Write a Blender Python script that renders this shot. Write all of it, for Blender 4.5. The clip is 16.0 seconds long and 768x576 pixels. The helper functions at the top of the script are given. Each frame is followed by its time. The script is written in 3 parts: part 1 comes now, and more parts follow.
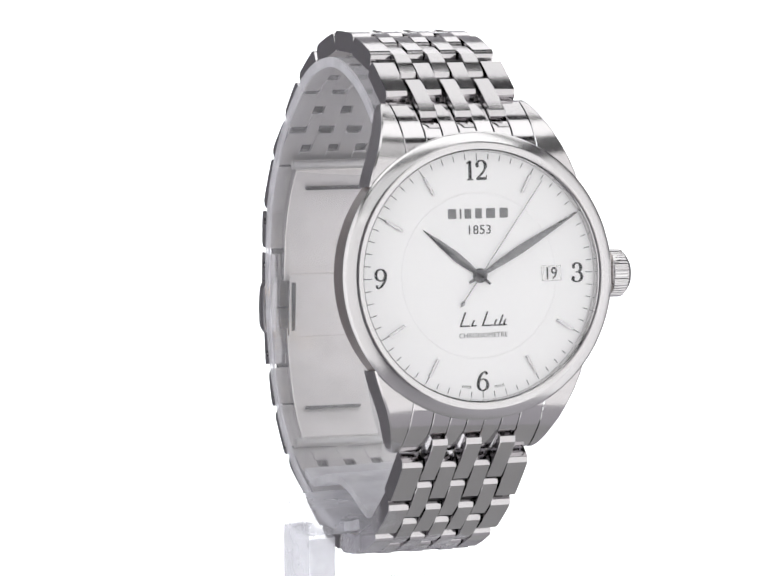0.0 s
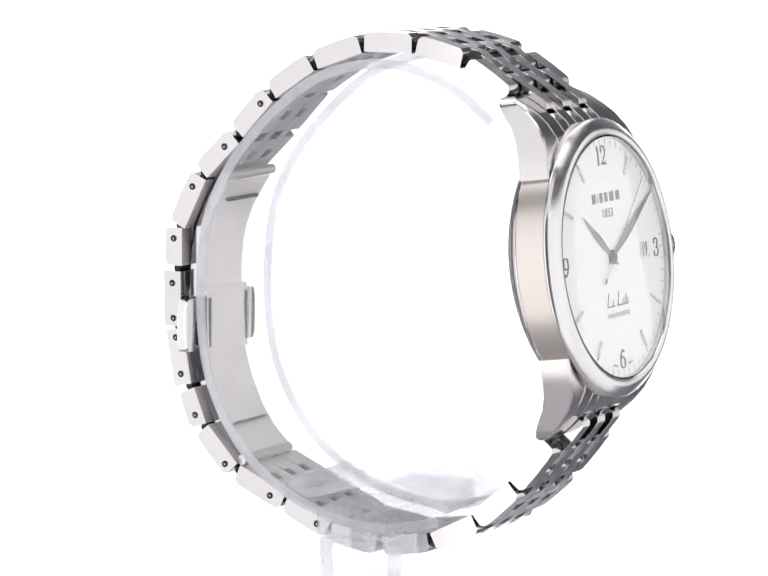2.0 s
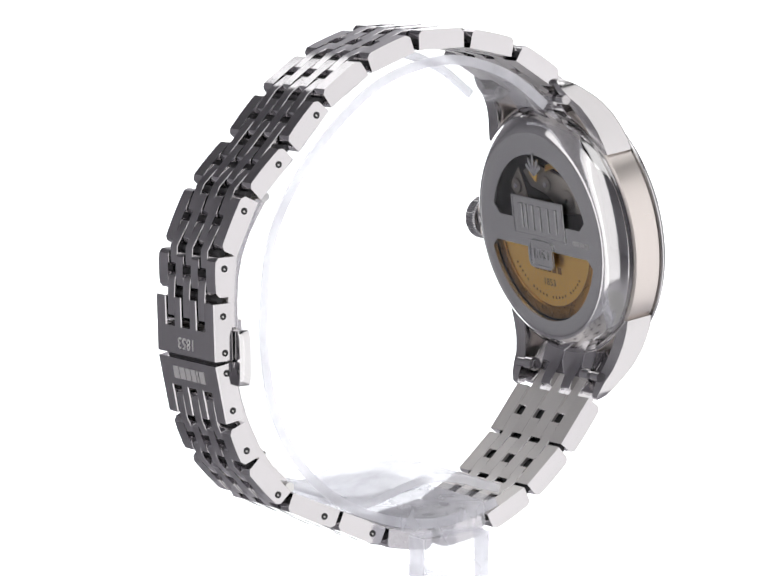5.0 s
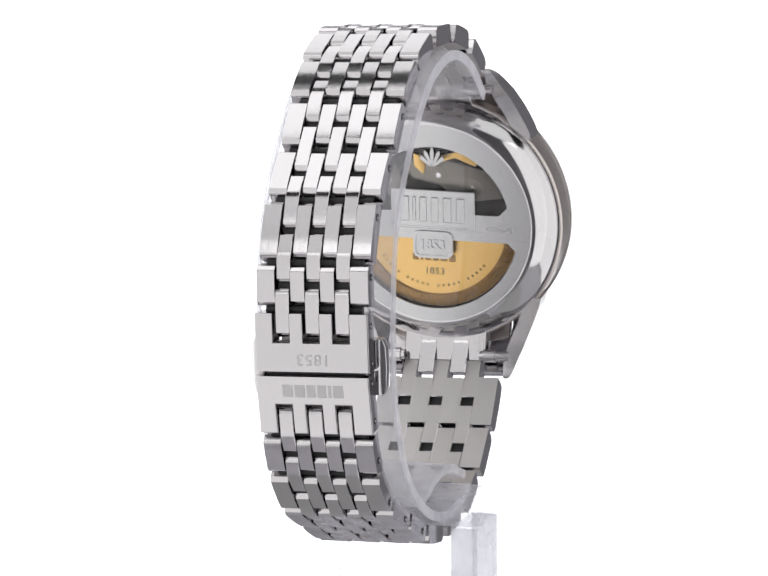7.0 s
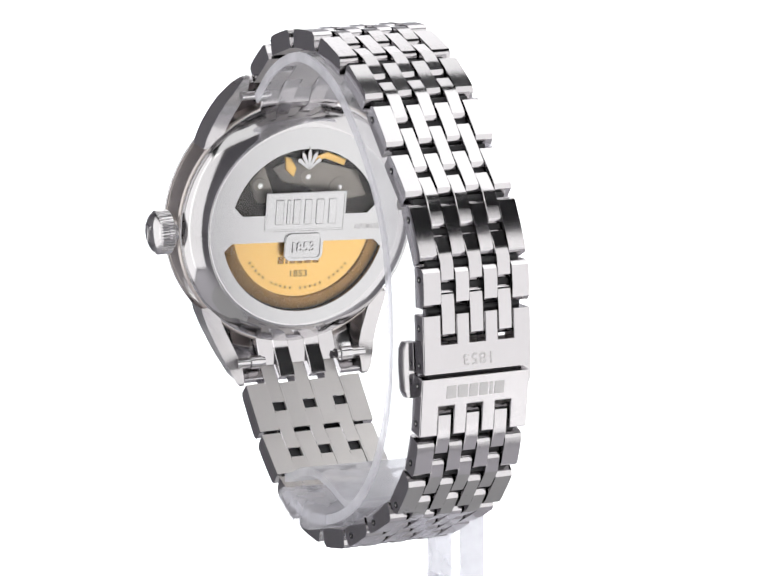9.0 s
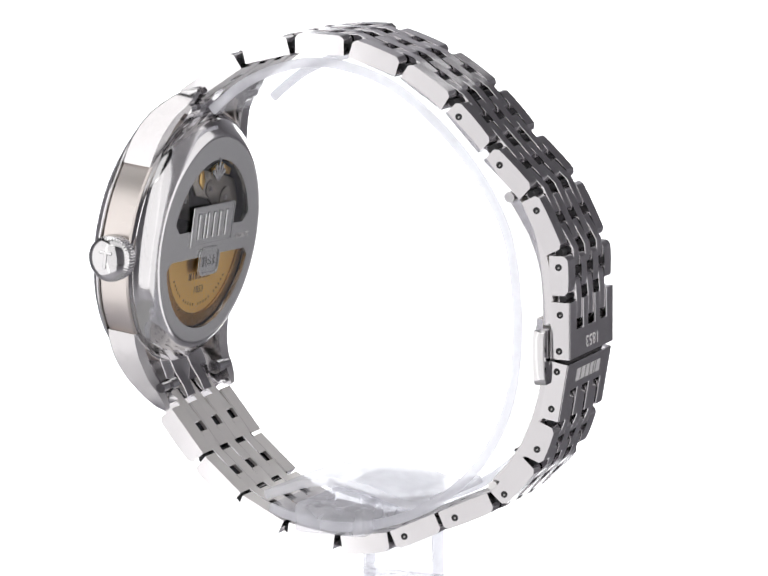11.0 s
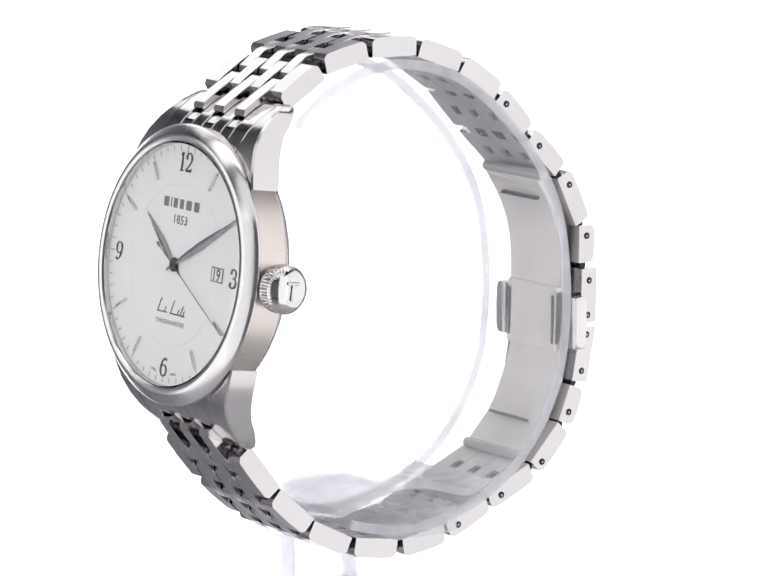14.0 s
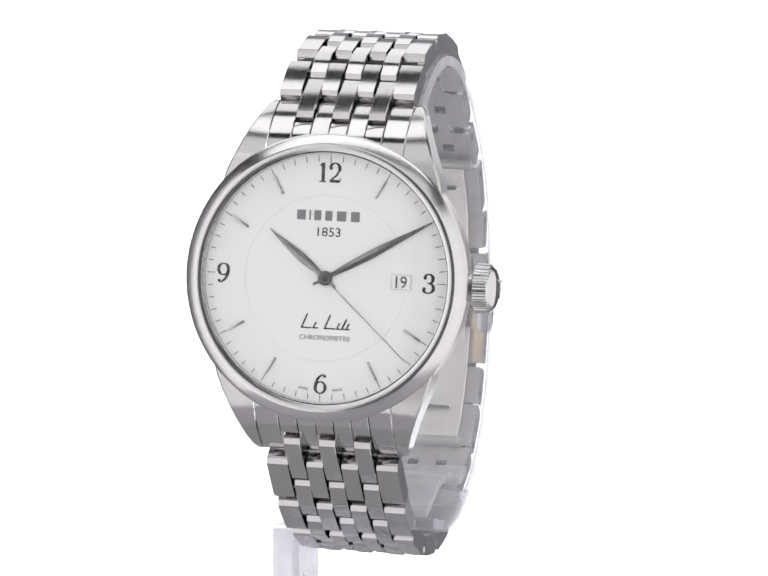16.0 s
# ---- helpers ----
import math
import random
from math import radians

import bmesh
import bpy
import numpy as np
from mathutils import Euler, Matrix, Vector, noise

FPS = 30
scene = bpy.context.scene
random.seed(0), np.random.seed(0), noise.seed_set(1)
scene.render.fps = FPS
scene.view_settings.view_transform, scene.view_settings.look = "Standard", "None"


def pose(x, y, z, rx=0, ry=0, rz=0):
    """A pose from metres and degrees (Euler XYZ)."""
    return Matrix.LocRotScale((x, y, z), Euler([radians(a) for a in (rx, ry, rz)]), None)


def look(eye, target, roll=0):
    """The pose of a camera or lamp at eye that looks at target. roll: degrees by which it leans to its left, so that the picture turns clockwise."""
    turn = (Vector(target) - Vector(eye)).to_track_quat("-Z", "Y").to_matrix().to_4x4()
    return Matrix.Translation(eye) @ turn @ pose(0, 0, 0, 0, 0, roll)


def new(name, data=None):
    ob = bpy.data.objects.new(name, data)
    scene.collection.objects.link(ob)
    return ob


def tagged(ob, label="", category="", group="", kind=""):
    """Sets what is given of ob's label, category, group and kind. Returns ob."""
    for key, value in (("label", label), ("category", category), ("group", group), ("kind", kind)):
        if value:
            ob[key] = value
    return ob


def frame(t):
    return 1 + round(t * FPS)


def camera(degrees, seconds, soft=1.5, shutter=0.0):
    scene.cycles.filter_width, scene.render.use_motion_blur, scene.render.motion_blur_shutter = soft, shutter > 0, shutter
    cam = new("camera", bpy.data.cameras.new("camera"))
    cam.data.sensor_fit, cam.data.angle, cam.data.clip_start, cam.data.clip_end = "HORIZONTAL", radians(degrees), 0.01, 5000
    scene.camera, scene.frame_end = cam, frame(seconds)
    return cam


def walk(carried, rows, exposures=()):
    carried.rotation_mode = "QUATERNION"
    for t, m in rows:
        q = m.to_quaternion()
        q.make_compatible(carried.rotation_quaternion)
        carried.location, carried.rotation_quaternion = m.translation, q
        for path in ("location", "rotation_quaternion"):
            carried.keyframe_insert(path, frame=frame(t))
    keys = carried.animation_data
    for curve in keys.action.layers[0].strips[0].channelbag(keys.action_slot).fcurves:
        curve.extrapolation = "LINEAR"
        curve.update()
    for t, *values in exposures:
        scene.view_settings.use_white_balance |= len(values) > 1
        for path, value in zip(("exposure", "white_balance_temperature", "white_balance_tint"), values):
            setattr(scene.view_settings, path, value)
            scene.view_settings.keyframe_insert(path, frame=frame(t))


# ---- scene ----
cam = camera(11.115, 16.0, soft=1.6)
EYE = pose(0, -0.56851, 0.13445, 90 - 8.648, 0, -0.007) @ pose(0, 0, 0, 0, 0, -0.324)
walk(cam, [(0.0, EYE), (16.0, EYE)],
     exposures=[(0.0, 0.38), (1.0, 0.58), (2.0, 0.56), (3.0, 0.42), (5.3, 0.54), (6.0, 0.54), (7.0, 0.30), (7.5, 0.26), (8.3, 0.30),
                (9.5, 0.56), (10.2, 0.54), (12.3, 0.46), (13.5, 0.50), (14.5, 0.64), (15.0, 0.60), (15.5, 0.40), (16.0, 0.34)])

# ---- turntable ----
# the turntable goes round steadily about the upright axis through the origin: seconds and degrees
TURN = [(t, 20.9 + 20.411 * t) for t in range(16)] + [(15.5, 337.27), (16.0, 347.1)]
MM = 0.001
REST = pose(0.000718, -0.000061, 0.047487, 0.222, 1.39, -0.563)          # the watch on its stand, before the turn
STAND_REST = pose(0.000718, -0.000061, 0.047487, 0, 0, -0.563)
HEAD = pose(-0.33 * MM, -36.7 * MM, 7.49 * MM, 90 - 7.9)   # dial plane in the watch: x right, y to twelve, z outwards

# ---- world and light ----
world = bpy.data.worlds.new("studio")
scene.world = world
world.use_nodes = True
world.node_tree.nodes["Background"].inputs["Color"].default_value = (0.82, 0.84, 1.0, 1)
world.node_tree.nodes["Background"].inputs["Strength"].default_value = 0.09


def softbox(name, eye, target, wide, high, radiance, colour=(1, 1, 1)):
    lamp = bpy.data.lights.new(name, "AREA")
    lamp.shape, lamp.size, lamp.size_y = "RECTANGLE", wide, high
    lamp.energy = radiance * math.pi * wide * high
    lamp.color = colour
    ob = new(name, lamp)
    ob.matrix_world = look(eye, target)
    return ob


WARM = (1, 0.99, 0.985)
softbox("softbox_left", (-0.56, -0.13, 0.0), (0, 0, 0.0), 0.56, 1.08, 0.80, WARM)
softbox("softbox_right", (0.57, -0.02, 0.0), (0, -0.02, 0.0), 0.8, 1.08, 0.73, WARM)
softbox("softbox_top", (0, 0.01, 0.60), (0, 0.011, 0), 0.9, 0.26, 1.2)
softbox("softbox_top_back", (0, 0.57, 0.60), (0, 0.571, 0), 0.9, 0.72, 0.95)
softbox("softbox_front_left", (-0.40, -0.50, 0.0), (0, 0, 0.0), 0.36, 1.08, 0.73, WARM)
softbox("softbox_front_right", (0.40, -0.50, 0.0), (0, 0, 0.0), 0.36, 1.08, 0.82, WARM)
# added fill from above the camera, only to brighten the dial
softbox("fill_front_top", (0, -0.40, 0.62), (0, 0, 0.05), 0.9, 0.36, 0.7)


# ---- materials ----
def material(name, colour, rough=0.5, metal=0.0, grain=0.0, grain_scale=(1, 1, 1), size=400.0, bump=0.0, spread=0.0,
             transmission=0.0, ior=1.5, emit=None, emit_strength=0.0, coat=0.0):
    """A surface with fine grain (stretched noise, in object space) on roughness and relief, and a wider drift of tone."""
    m = bpy.data.materials.new(name)
    m.use_nodes = True
    nt = m.node_tree
    b = nt.nodes["Principled BSDF"]
    b.inputs["Base Color"].default_value = (*colour, 1)
    b.inputs["Roughness"].default_value = rough
    b.inputs["Metallic"].default_value = metal
    b.inputs["Transmission Weight"].default_value = transmission
    b.inputs["IOR"].default_value = ior
    b.inputs["Coat Weight"].default_value = coat
    if emit:
        b.inputs["Emission Color"].default_value = (*emit, 1)
        b.inputs["Emission Strength"].default_value = emit_strength
    if grain or bump or spread:
        co = nt.nodes.new("ShaderNodeTexCoord")
        mp = nt.nodes.new("ShaderNodeMapping")
        mp.inputs["Scale"].default_value = grain_scale
        nt.links.new(co.outputs["Object"], mp.inputs["Vector"])
        n = nt.nodes.new("ShaderNodeTexNoise")
        n.inputs["Scale"].default_value, n.inputs["Detail"].default_value = size, 4
        nt.links.new(mp.outputs["Vector"], n.inputs["Vector"])
        if grain:
            r = nt.nodes.new("ShaderNodeMapRange")
            r.inputs["From Min"].default_value, r.inputs["From Max"].default_value = 0.25, 0.75
            r.inputs["To Min"].default_value, r.inputs["To Max"].default_value = max(0.02, rough - grain), rough + grain
            nt.links.new(n.outputs["Fac"], r.inputs["Value"])
            nt.links.new(r.outputs["Result"], b.inputs["Roughness"])
        if bump:
            bp = nt.nodes.new("ShaderNodeBump")
            bp.inputs["Strength"].default_value, bp.inputs["Distance"].default_value = bump, 0.00003
            nt.links.new(n.outputs["Fac"], bp.inputs["Height"])
            nt.links.new(bp.outputs["Normal"], b.inputs["Normal"])
        if spread:
            w = nt.nodes.new("ShaderNodeTexNoise")
            w.inputs["Scale"].default_value, w.inputs["Detail"].default_value = 160, 3
            nt.links.new(co.outputs["Object"], w.inputs["Vector"])
            info = nt.nodes.new("ShaderNodeObjectInfo")
            add = nt.nodes.new("ShaderNodeMath")
            add.operation = "ADD"
            nt.links.new(w.outputs["Fac"], add.inputs[0])
            nt.links.new(info.outputs["Random"], add.inputs[1])
            t = nt.nodes.new("ShaderNodeMapRange")
            t.inputs["From Min"].default_value, t.inputs["From Max"].default_value = 0.2, 1.8
            t.inputs["To Min"].default_value, t.inputs["To Max"].default_value = 1 - spread, 1 + spread
            nt.links.new(add.outputs["Value"], t.inputs["Value"])
            v = nt.nodes.new("ShaderNodeVectorMath")
            v.operation = "SCALE"
            v.inputs[0].default_value = colour
            nt.links.new(t.outputs["Result"], v.inputs["Scale"])
            nt.links.new(v.outputs["Vector"], b.inputs["Base Color"])
    return m


STEEL = (0.625, 0.61, 0.62)
BRUSHED = material("brushed_steel", STEEL, 0.095, 1, 0.03, (1, 0.06, 0.06), 9000, 0.12, 0.05)
BRUSHED_RING = material("brushed_case_steel", (0.66, 0.61, 0.58), 0.3, 1, 0.03, (1, 1, 0.05), 5000, 0.05, 0.03)
POLISHED = material("polished_steel", (0.68, 0.67, 0.675), 0.10, 1, 0.03, (1, 1, 1), 900, 0.03, 0.02)
BEZEL = material("polished_bezel_steel", (0.69, 0.68, 0.685), 0.20, 1, 0.03, (1, 1, 1), 1500, 0.02, 0.02)
SATIN_LUG = material("satin_lug_steel", (0.64, 0.625, 0.63), 0.18, 1, 0.04, (1, 1, 1), 2500, 0.04, 0.03)
ETCHED = material("etched_steel", (0.60, 0.59, 0.59), 0.45, 1, 0.05, (1, 1, 1), 3000, 0.1, 0.03)
# flat black that stands in for the shade between the links
GAP_SHADE = material("link_gap_shade", (0.02, 0.02, 0.022), 0.5, 0, 0.05, (1, 1, 1), 2000, 0.0, 0.05)
BLADE = material("satin_blade_steel", (0.97, 0.945, 0.92), 0.6, 1, 0.05, (0.1, 1, 1), 4000, 0.05, 0.03)
INSIDE = material("matt_link_back", (0.66, 0.64, 0.63), 0.5, 1, 0.05, (1, 1, 1), 3000, 0.05, 0.06)
SATIN = material("satin_steel", (0.66, 0.65, 0.64), 0.33, 1, 0.06, (1, 1, 1), 3000, 0.15, 0.04)
# black for the shade inside holes and slots that are not cut
RECESS_SHADE = material("recess_shade", (0.012, 0.012, 0.014), 0.5)
INK = material("black_print", (0.012, 0.012, 0.016), 0.4)
NAME_INK = material("faded_print", (0.17, 0.17, 0.18), 0.4)
GREY_INK = material("grey_print", (0.10, 0.10, 0.11), 0.4)
MARKER = material("marker_steel", (0.60, 0.60, 0.61), 0.2, 1, 0.05, (1, 1, 1), 2000, 0.0, 0.05)
BOSS = material("dark_boss_steel", (0.05, 0.05, 0.055), 0.25, 1, 0.05, (1, 1, 1), 2000, 0.0, 0.05)
HAND = material("hand_steel", (0.24, 0.24, 0.25), 0.22, 1, 0.05, (1, 1, 1), 2000, 0.0, 0.05)
WHITE = material("date_white", (0.85, 0.85, 0.86), 0.5)
GOLD = material("gilt_rotor", (0.86, 0.56, 0.19), 0.3, 1, 0.02, (1, 1, 1), 1500, 0.02, 0.06)
BRONZE = material("rotor_weight", (0.30, 0.17, 0.06), 0.3, 1, 0.08, (1, 1, 1), 2500, 0.1, 0.06)
FROST = material("frosted_steel", (0.64, 0.64, 0.645), 0.27, 1.0, 0.0, (1, 1, 1), 1500, 0.0, 0.03)
MOVEMENT = material("rhodium_movement", (0.025, 0.022, 0.022), 0.35, 0.9, 0.08, (1, 1, 1), 2500, 0.3, 0.25)
BRIDGE = material("bridge_steel", (0.24, 0.22, 0.20), 0.35, 1, 0.08, (1, 1, 1), 2500, 0.3, 0.15)
GLASS = material("crystal", (1, 1, 1), 0.0, 0, transmission=1.0, ior=1.42)


def hazy_plastic(name, colour, clear, gloss):
    """Clear plastic with a faint milky haze: light goes straight through, some is scattered, a little is mirrored."""
    m = bpy.data.materials.new(name)
    m.use_nodes = True
    nt = m.node_tree
    nt.nodes.remove(nt.nodes["Principled BSDF"])
    out = nt.nodes["Material Output"]
    thru = nt.nodes.new("ShaderNodeBsdfTransparent")
    thru.inputs["Color"].default_value = (*colour, 1)
    front = nt.nodes.new("ShaderNodeBsdfDiffuse")
    front.inputs["Color"].default_value = (0.96, 0.96, 0.99, 1)
    behind = nt.nodes.new("ShaderNodeBsdfTranslucent")
    behind.inputs["Color"].default_value = (0.96, 0.96, 0.99, 1)
    haze = nt.nodes.new("ShaderNodeMixShader")
    nt.links.new(front.outputs[0], haze.inputs[1])
    nt.links.new(behind.outputs[0], haze.inputs[2])
    co = nt.nodes.new("ShaderNodeTexCoord")
    n = nt.nodes.new("ShaderNodeTexNoise")
    n.inputs["Scale"].default_value, n.inputs["Detail"].default_value = 180, 3
    nt.links.new(co.outputs["Object"], n.inputs["Vector"])
    amount = nt.nodes.new("ShaderNodeMapRange")
    amount.inputs["From Min"].default_value, amount.inputs["From Max"].default_value = 0.3, 0.7
    amount.inputs["To Min"].default_value, amount.inputs["To Max"].default_value = (1 - clear) * 0.8, (1 - clear) * 1.2
    nt.links.new(n.outputs["Fac"], amount.inputs["Value"])
    body = nt.nodes.new("ShaderNodeMixShader")
    nt.links.new(amount.outputs["Result"], body.inputs[0])
    nt.links.new(thru.outputs[0], body.inputs[1])
    nt.links.new(haze.outputs[0], body.inputs[2])
    shine = nt.nodes.new("ShaderNodeBsdfGlossy")
    shine.inputs["Roughness"].default_value = 0.04
    top = nt.nodes.new("ShaderNodeMixShader")
    top.inputs[0].default_value = gloss
    nt.links.new(body.outputs[0], top.inputs[1])
    nt.links.new(shine.outputs[0], top.inputs[2])
    nt.links.new(top.outputs[0], out.inputs["Surface"])
    return m


ACRYLIC = hazy_plastic("clear_acrylic", (0.985, 0.986, 0.996), 0.74, 0.035)
FILM = hazy_plastic("thin_clear_plastic", (0.993, 0.994, 1.0), 0.80, 0.025)
HAZE = hazy_plastic("scuffed_clear_plastic", (0.98, 0.98, 0.995), 0.60, 0.05)
# milky mix that imitates light gathered in the clear cut edges
EDGE = hazy_plastic("acrylic_edge_light", (0.985, 0.985, 1.0), 0.58, 0.02)
# self-glowing white, gives the blank background without a known source
BACKDROP_GLOW = material("glowing_white_backdrop", (0.9, 0.9, 0.9), 0.6, emit=(0.955, 0.985, 1.0), emit_strength=1.0, grain=0.03, size=60)
PAPER = material("grey_laminate", (0.45, 0.45, 0.45), 0.55, grain=0.06, size=40, spread=0.06)
# unseen ceiling, black so the links mirror a dark gap between the softboxes
BLACK_CEILING = material("unseen_ceiling_black", (0.03, 0.03, 0.032), 0.8, grain=0.05, size=6, spread=0.1)
ROOM = material("studio_paint", (0.50, 0.49, 0.52), 0.8, grain=0.05, size=6, spread=0.1)


def dial_material():
    """Silvered dial with fine engine-turned waves."""
    m = material("silvered_dial", (0.9, 0.9, 0.91), 0.4, 0.0, 0.05, (1, 1, 1), 3000, 0.0, 0.02)
    nt = m.node_tree
    b = nt.nodes["Principled BSDF"]
    co = nt.nodes.new("ShaderNodeTexCoord")
    h = []
    for d in ("X", "Y"):
        w = nt.nodes.new("ShaderNodeTexWave")
        w.bands_direction = d
        w.inputs["Scale"].default_value, w.inputs["Distortion"].default_value = 520, 1.5
        w.inputs["Detail Scale"].default_value = 2.0
        nt.links.new(co.outputs["Object"], w.inputs["Vector"])
        h.append(w)
    mul = nt.nodes.new("ShaderNodeMath")
    mul.operation = "MULTIPLY"
    nt.links.new(h[0].outputs["Fac"], mul.inputs[0])
    nt.links.new(h[1].outputs["Fac"], mul.inputs[1])
    bp = nt.nodes.new("ShaderNodeBump")
    bp.inputs["Strength"].default_value, bp.inputs["Distance"].default_value = 0.16, 0.00005
    nt.links.new(mul.outputs["Value"], bp.inputs["Height"])
    nt.links.new(bp.outputs["Normal"], b.inputs["Normal"])
    return m


DIAL = dial_material()


# ---- mesh helpers (all in millimetres) ----
def finish(bm, smooth=35):
    bmesh.ops.recalc_face_normals(bm, faces=bm.faces)
    for f in bm.faces:
        f.smooth = True
    for e in bm.edges:
        if len(e.link_faces) == 2 and e.calc_face_angle(0) > radians(smooth):
            e.smooth = False
    bm.normal_update()


def mesh_of(name, bm, mat, smooth=35):
    finish(bm, smooth)
    bm.transform(Matrix.Diagonal((MM, MM, MM, 1)))
    me = bpy.data.meshes.new(name)
    bm.to_mesh(me)
    bm.free()
    for m in (mat if isinstance(mat, (list, tuple)) else [mat]):
        me.materials.append(m)
    return me


def part(name, bm, mat, parent, label="", m=None, smooth=35):
    """Links a bmesh in millimetres (or a finished mesh) as one mesh object under a thing or a part."""
    me = bm if isinstance(bm, bpy.types.Mesh) else mesh_of(name, bm, mat, smooth)
    ob = new(name, me)
    ob.parent = parent
    ob.matrix_basis = m if m is not None else Matrix.Identity(4)
    if label:
        tagged(ob, label)
    return ob


def bevel(bm, width, segments=2, angle=30):
    bmesh.ops.recalc_face_normals(bm, faces=bm.faces)
    bm.normal_update()
    edges = [e for e in bm.edges if len(e.link_faces) == 2 and e.calc_face_angle(0) > radians(angle)]
    bmesh.ops.bevel(bm, geom=edges, offset=width, segments=segments, affect="EDGES", profile=0.6, clamp_overlap=True)
    return bm


def prism(points, lo, hi, axis=0, bm=None):
    """A closed outline (pairs) drawn out along an axis from lo to hi; for axis 0 the pairs are y, z; for 2 they are x, y."""
    bm = bm or bmesh.new()
    def at(p, c):
        return (c, p[0], p[1]) if axis == 0 else (p[0], c, p[1]) if axis == 1 else (p[0], p[1], c)
    a = [bm.verts.new(at(p, lo)) for p in points]
    b = [bm.verts.new(at(p, hi)) for p in points]
    bm.faces.new(a)
    bm.faces.new(b[::-1])
    k = len(points)
    for i in range(k):
        bm.faces.new((a[i], b[i], b[(i + 1) % k], a[(i + 1) % k]))
    return bm


def lathe(profile, steps=128, closed=True, bm=None, start=0.0, sweep=360.0):
    """Turns pairs (radius, z) round the z axis."""
    bm = bm or bmesh.new()
    rings = []
    full = abs(sweep - 360) < 1e-6
    count = steps if full else steps + 1
    for i in range(count):
        a = radians(start + sweep * i / steps)
        rings.append([bm.verts.new((r * math.cos(a), r * math.sin(a), z)) for r, z in profile])
    k = len(profile)
    for i in range(steps):
        p, q = rings[i], rings[(i + 1) % count]
        for j in range(k if closed else k - 1):
            bm.faces.new((p[j], p[(j + 1) % k], q[(j + 1) % k], q[j]))
    if not full and closed:
        bm.faces.new(rings[0])
        bm.faces.new(rings[-1][::-1])
    return bm


def disc(radius, lo, hi, steps=96, bm=None, cx=0.0, cy=0.0):
    pts = [(cx + radius * math.cos(2 * math.pi * i / steps), cy + radius * math.sin(2 * math.pi * i / steps)) for i in range(steps)]
    return prism(pts, lo, hi, 2, bm)


def box(x0, x1, y0, y1, z0, z1, bm=None):
    return prism([(x0, y0), (x1, y0), (x1, y1), (x0, y1)], z0, z1, 2, bm)


def rod(p, q, radius, steps=12, bm=None):
    bm = bm or bmesh.new()
    p, q = Vector(p), Vector(q)
    turn = (q - p).to_track_quat("Z", "Y").to_matrix().to_4x4()
    got = bmesh.ops.create_cone(bm, cap_ends=True, segments=steps, radius1=radius, radius2=radius, depth=(q - p).length)
    bmesh.ops.transform(bm, matrix=Matrix.Translation((p + q) / 2) @ turn, verts=got["verts"])
    return bm


def letters(body, size, depth, thick=0.0, spacing=1.0):
    """Words in the built-in font as a mesh in millimetres, centred, lying in the x-y plane."""
    cu = bpy.data.curves.new("letters", "FONT")
    cu.body, cu.size, cu.extrude, cu.offset, cu.space_character = body, size, depth, thick, spacing
    cu.align_x, cu.align_y = "CENTER", "CENTER"
    cu.resolution_u = 4
    ob = new("letters", cu)
    dg = bpy.context.evaluated_depsgraph_get()
    me = bpy.data.meshes.new_from_object(ob.evaluated_get(dg))
    bm = bmesh.new()
    bm.from_mesh(me)
    bpy.data.objects.remove(ob)
    bpy.data.curves.remove(cu)
    bpy.data.meshes.remove(me)
    c = [(min(v.co[i] for v in bm.verts) + max(v.co[i] for v in bm.verts)) / 2 for i in (0, 1)]
    bmesh.ops.translate(bm, vec=(-c[0], -c[1], 0), verts=bm.verts)
    return bm


def shifted(bm, x=0.0, y=0.0, z=0.0, sx=1.0, sy=1.0, turn=0.0):
    bm.transform(Matrix.Translation((x, y, z)) @ Matrix.Rotation(radians(turn), 4, "Z") @ Matrix.Diagonal((sx, sy, 1, 1)))
    return bm


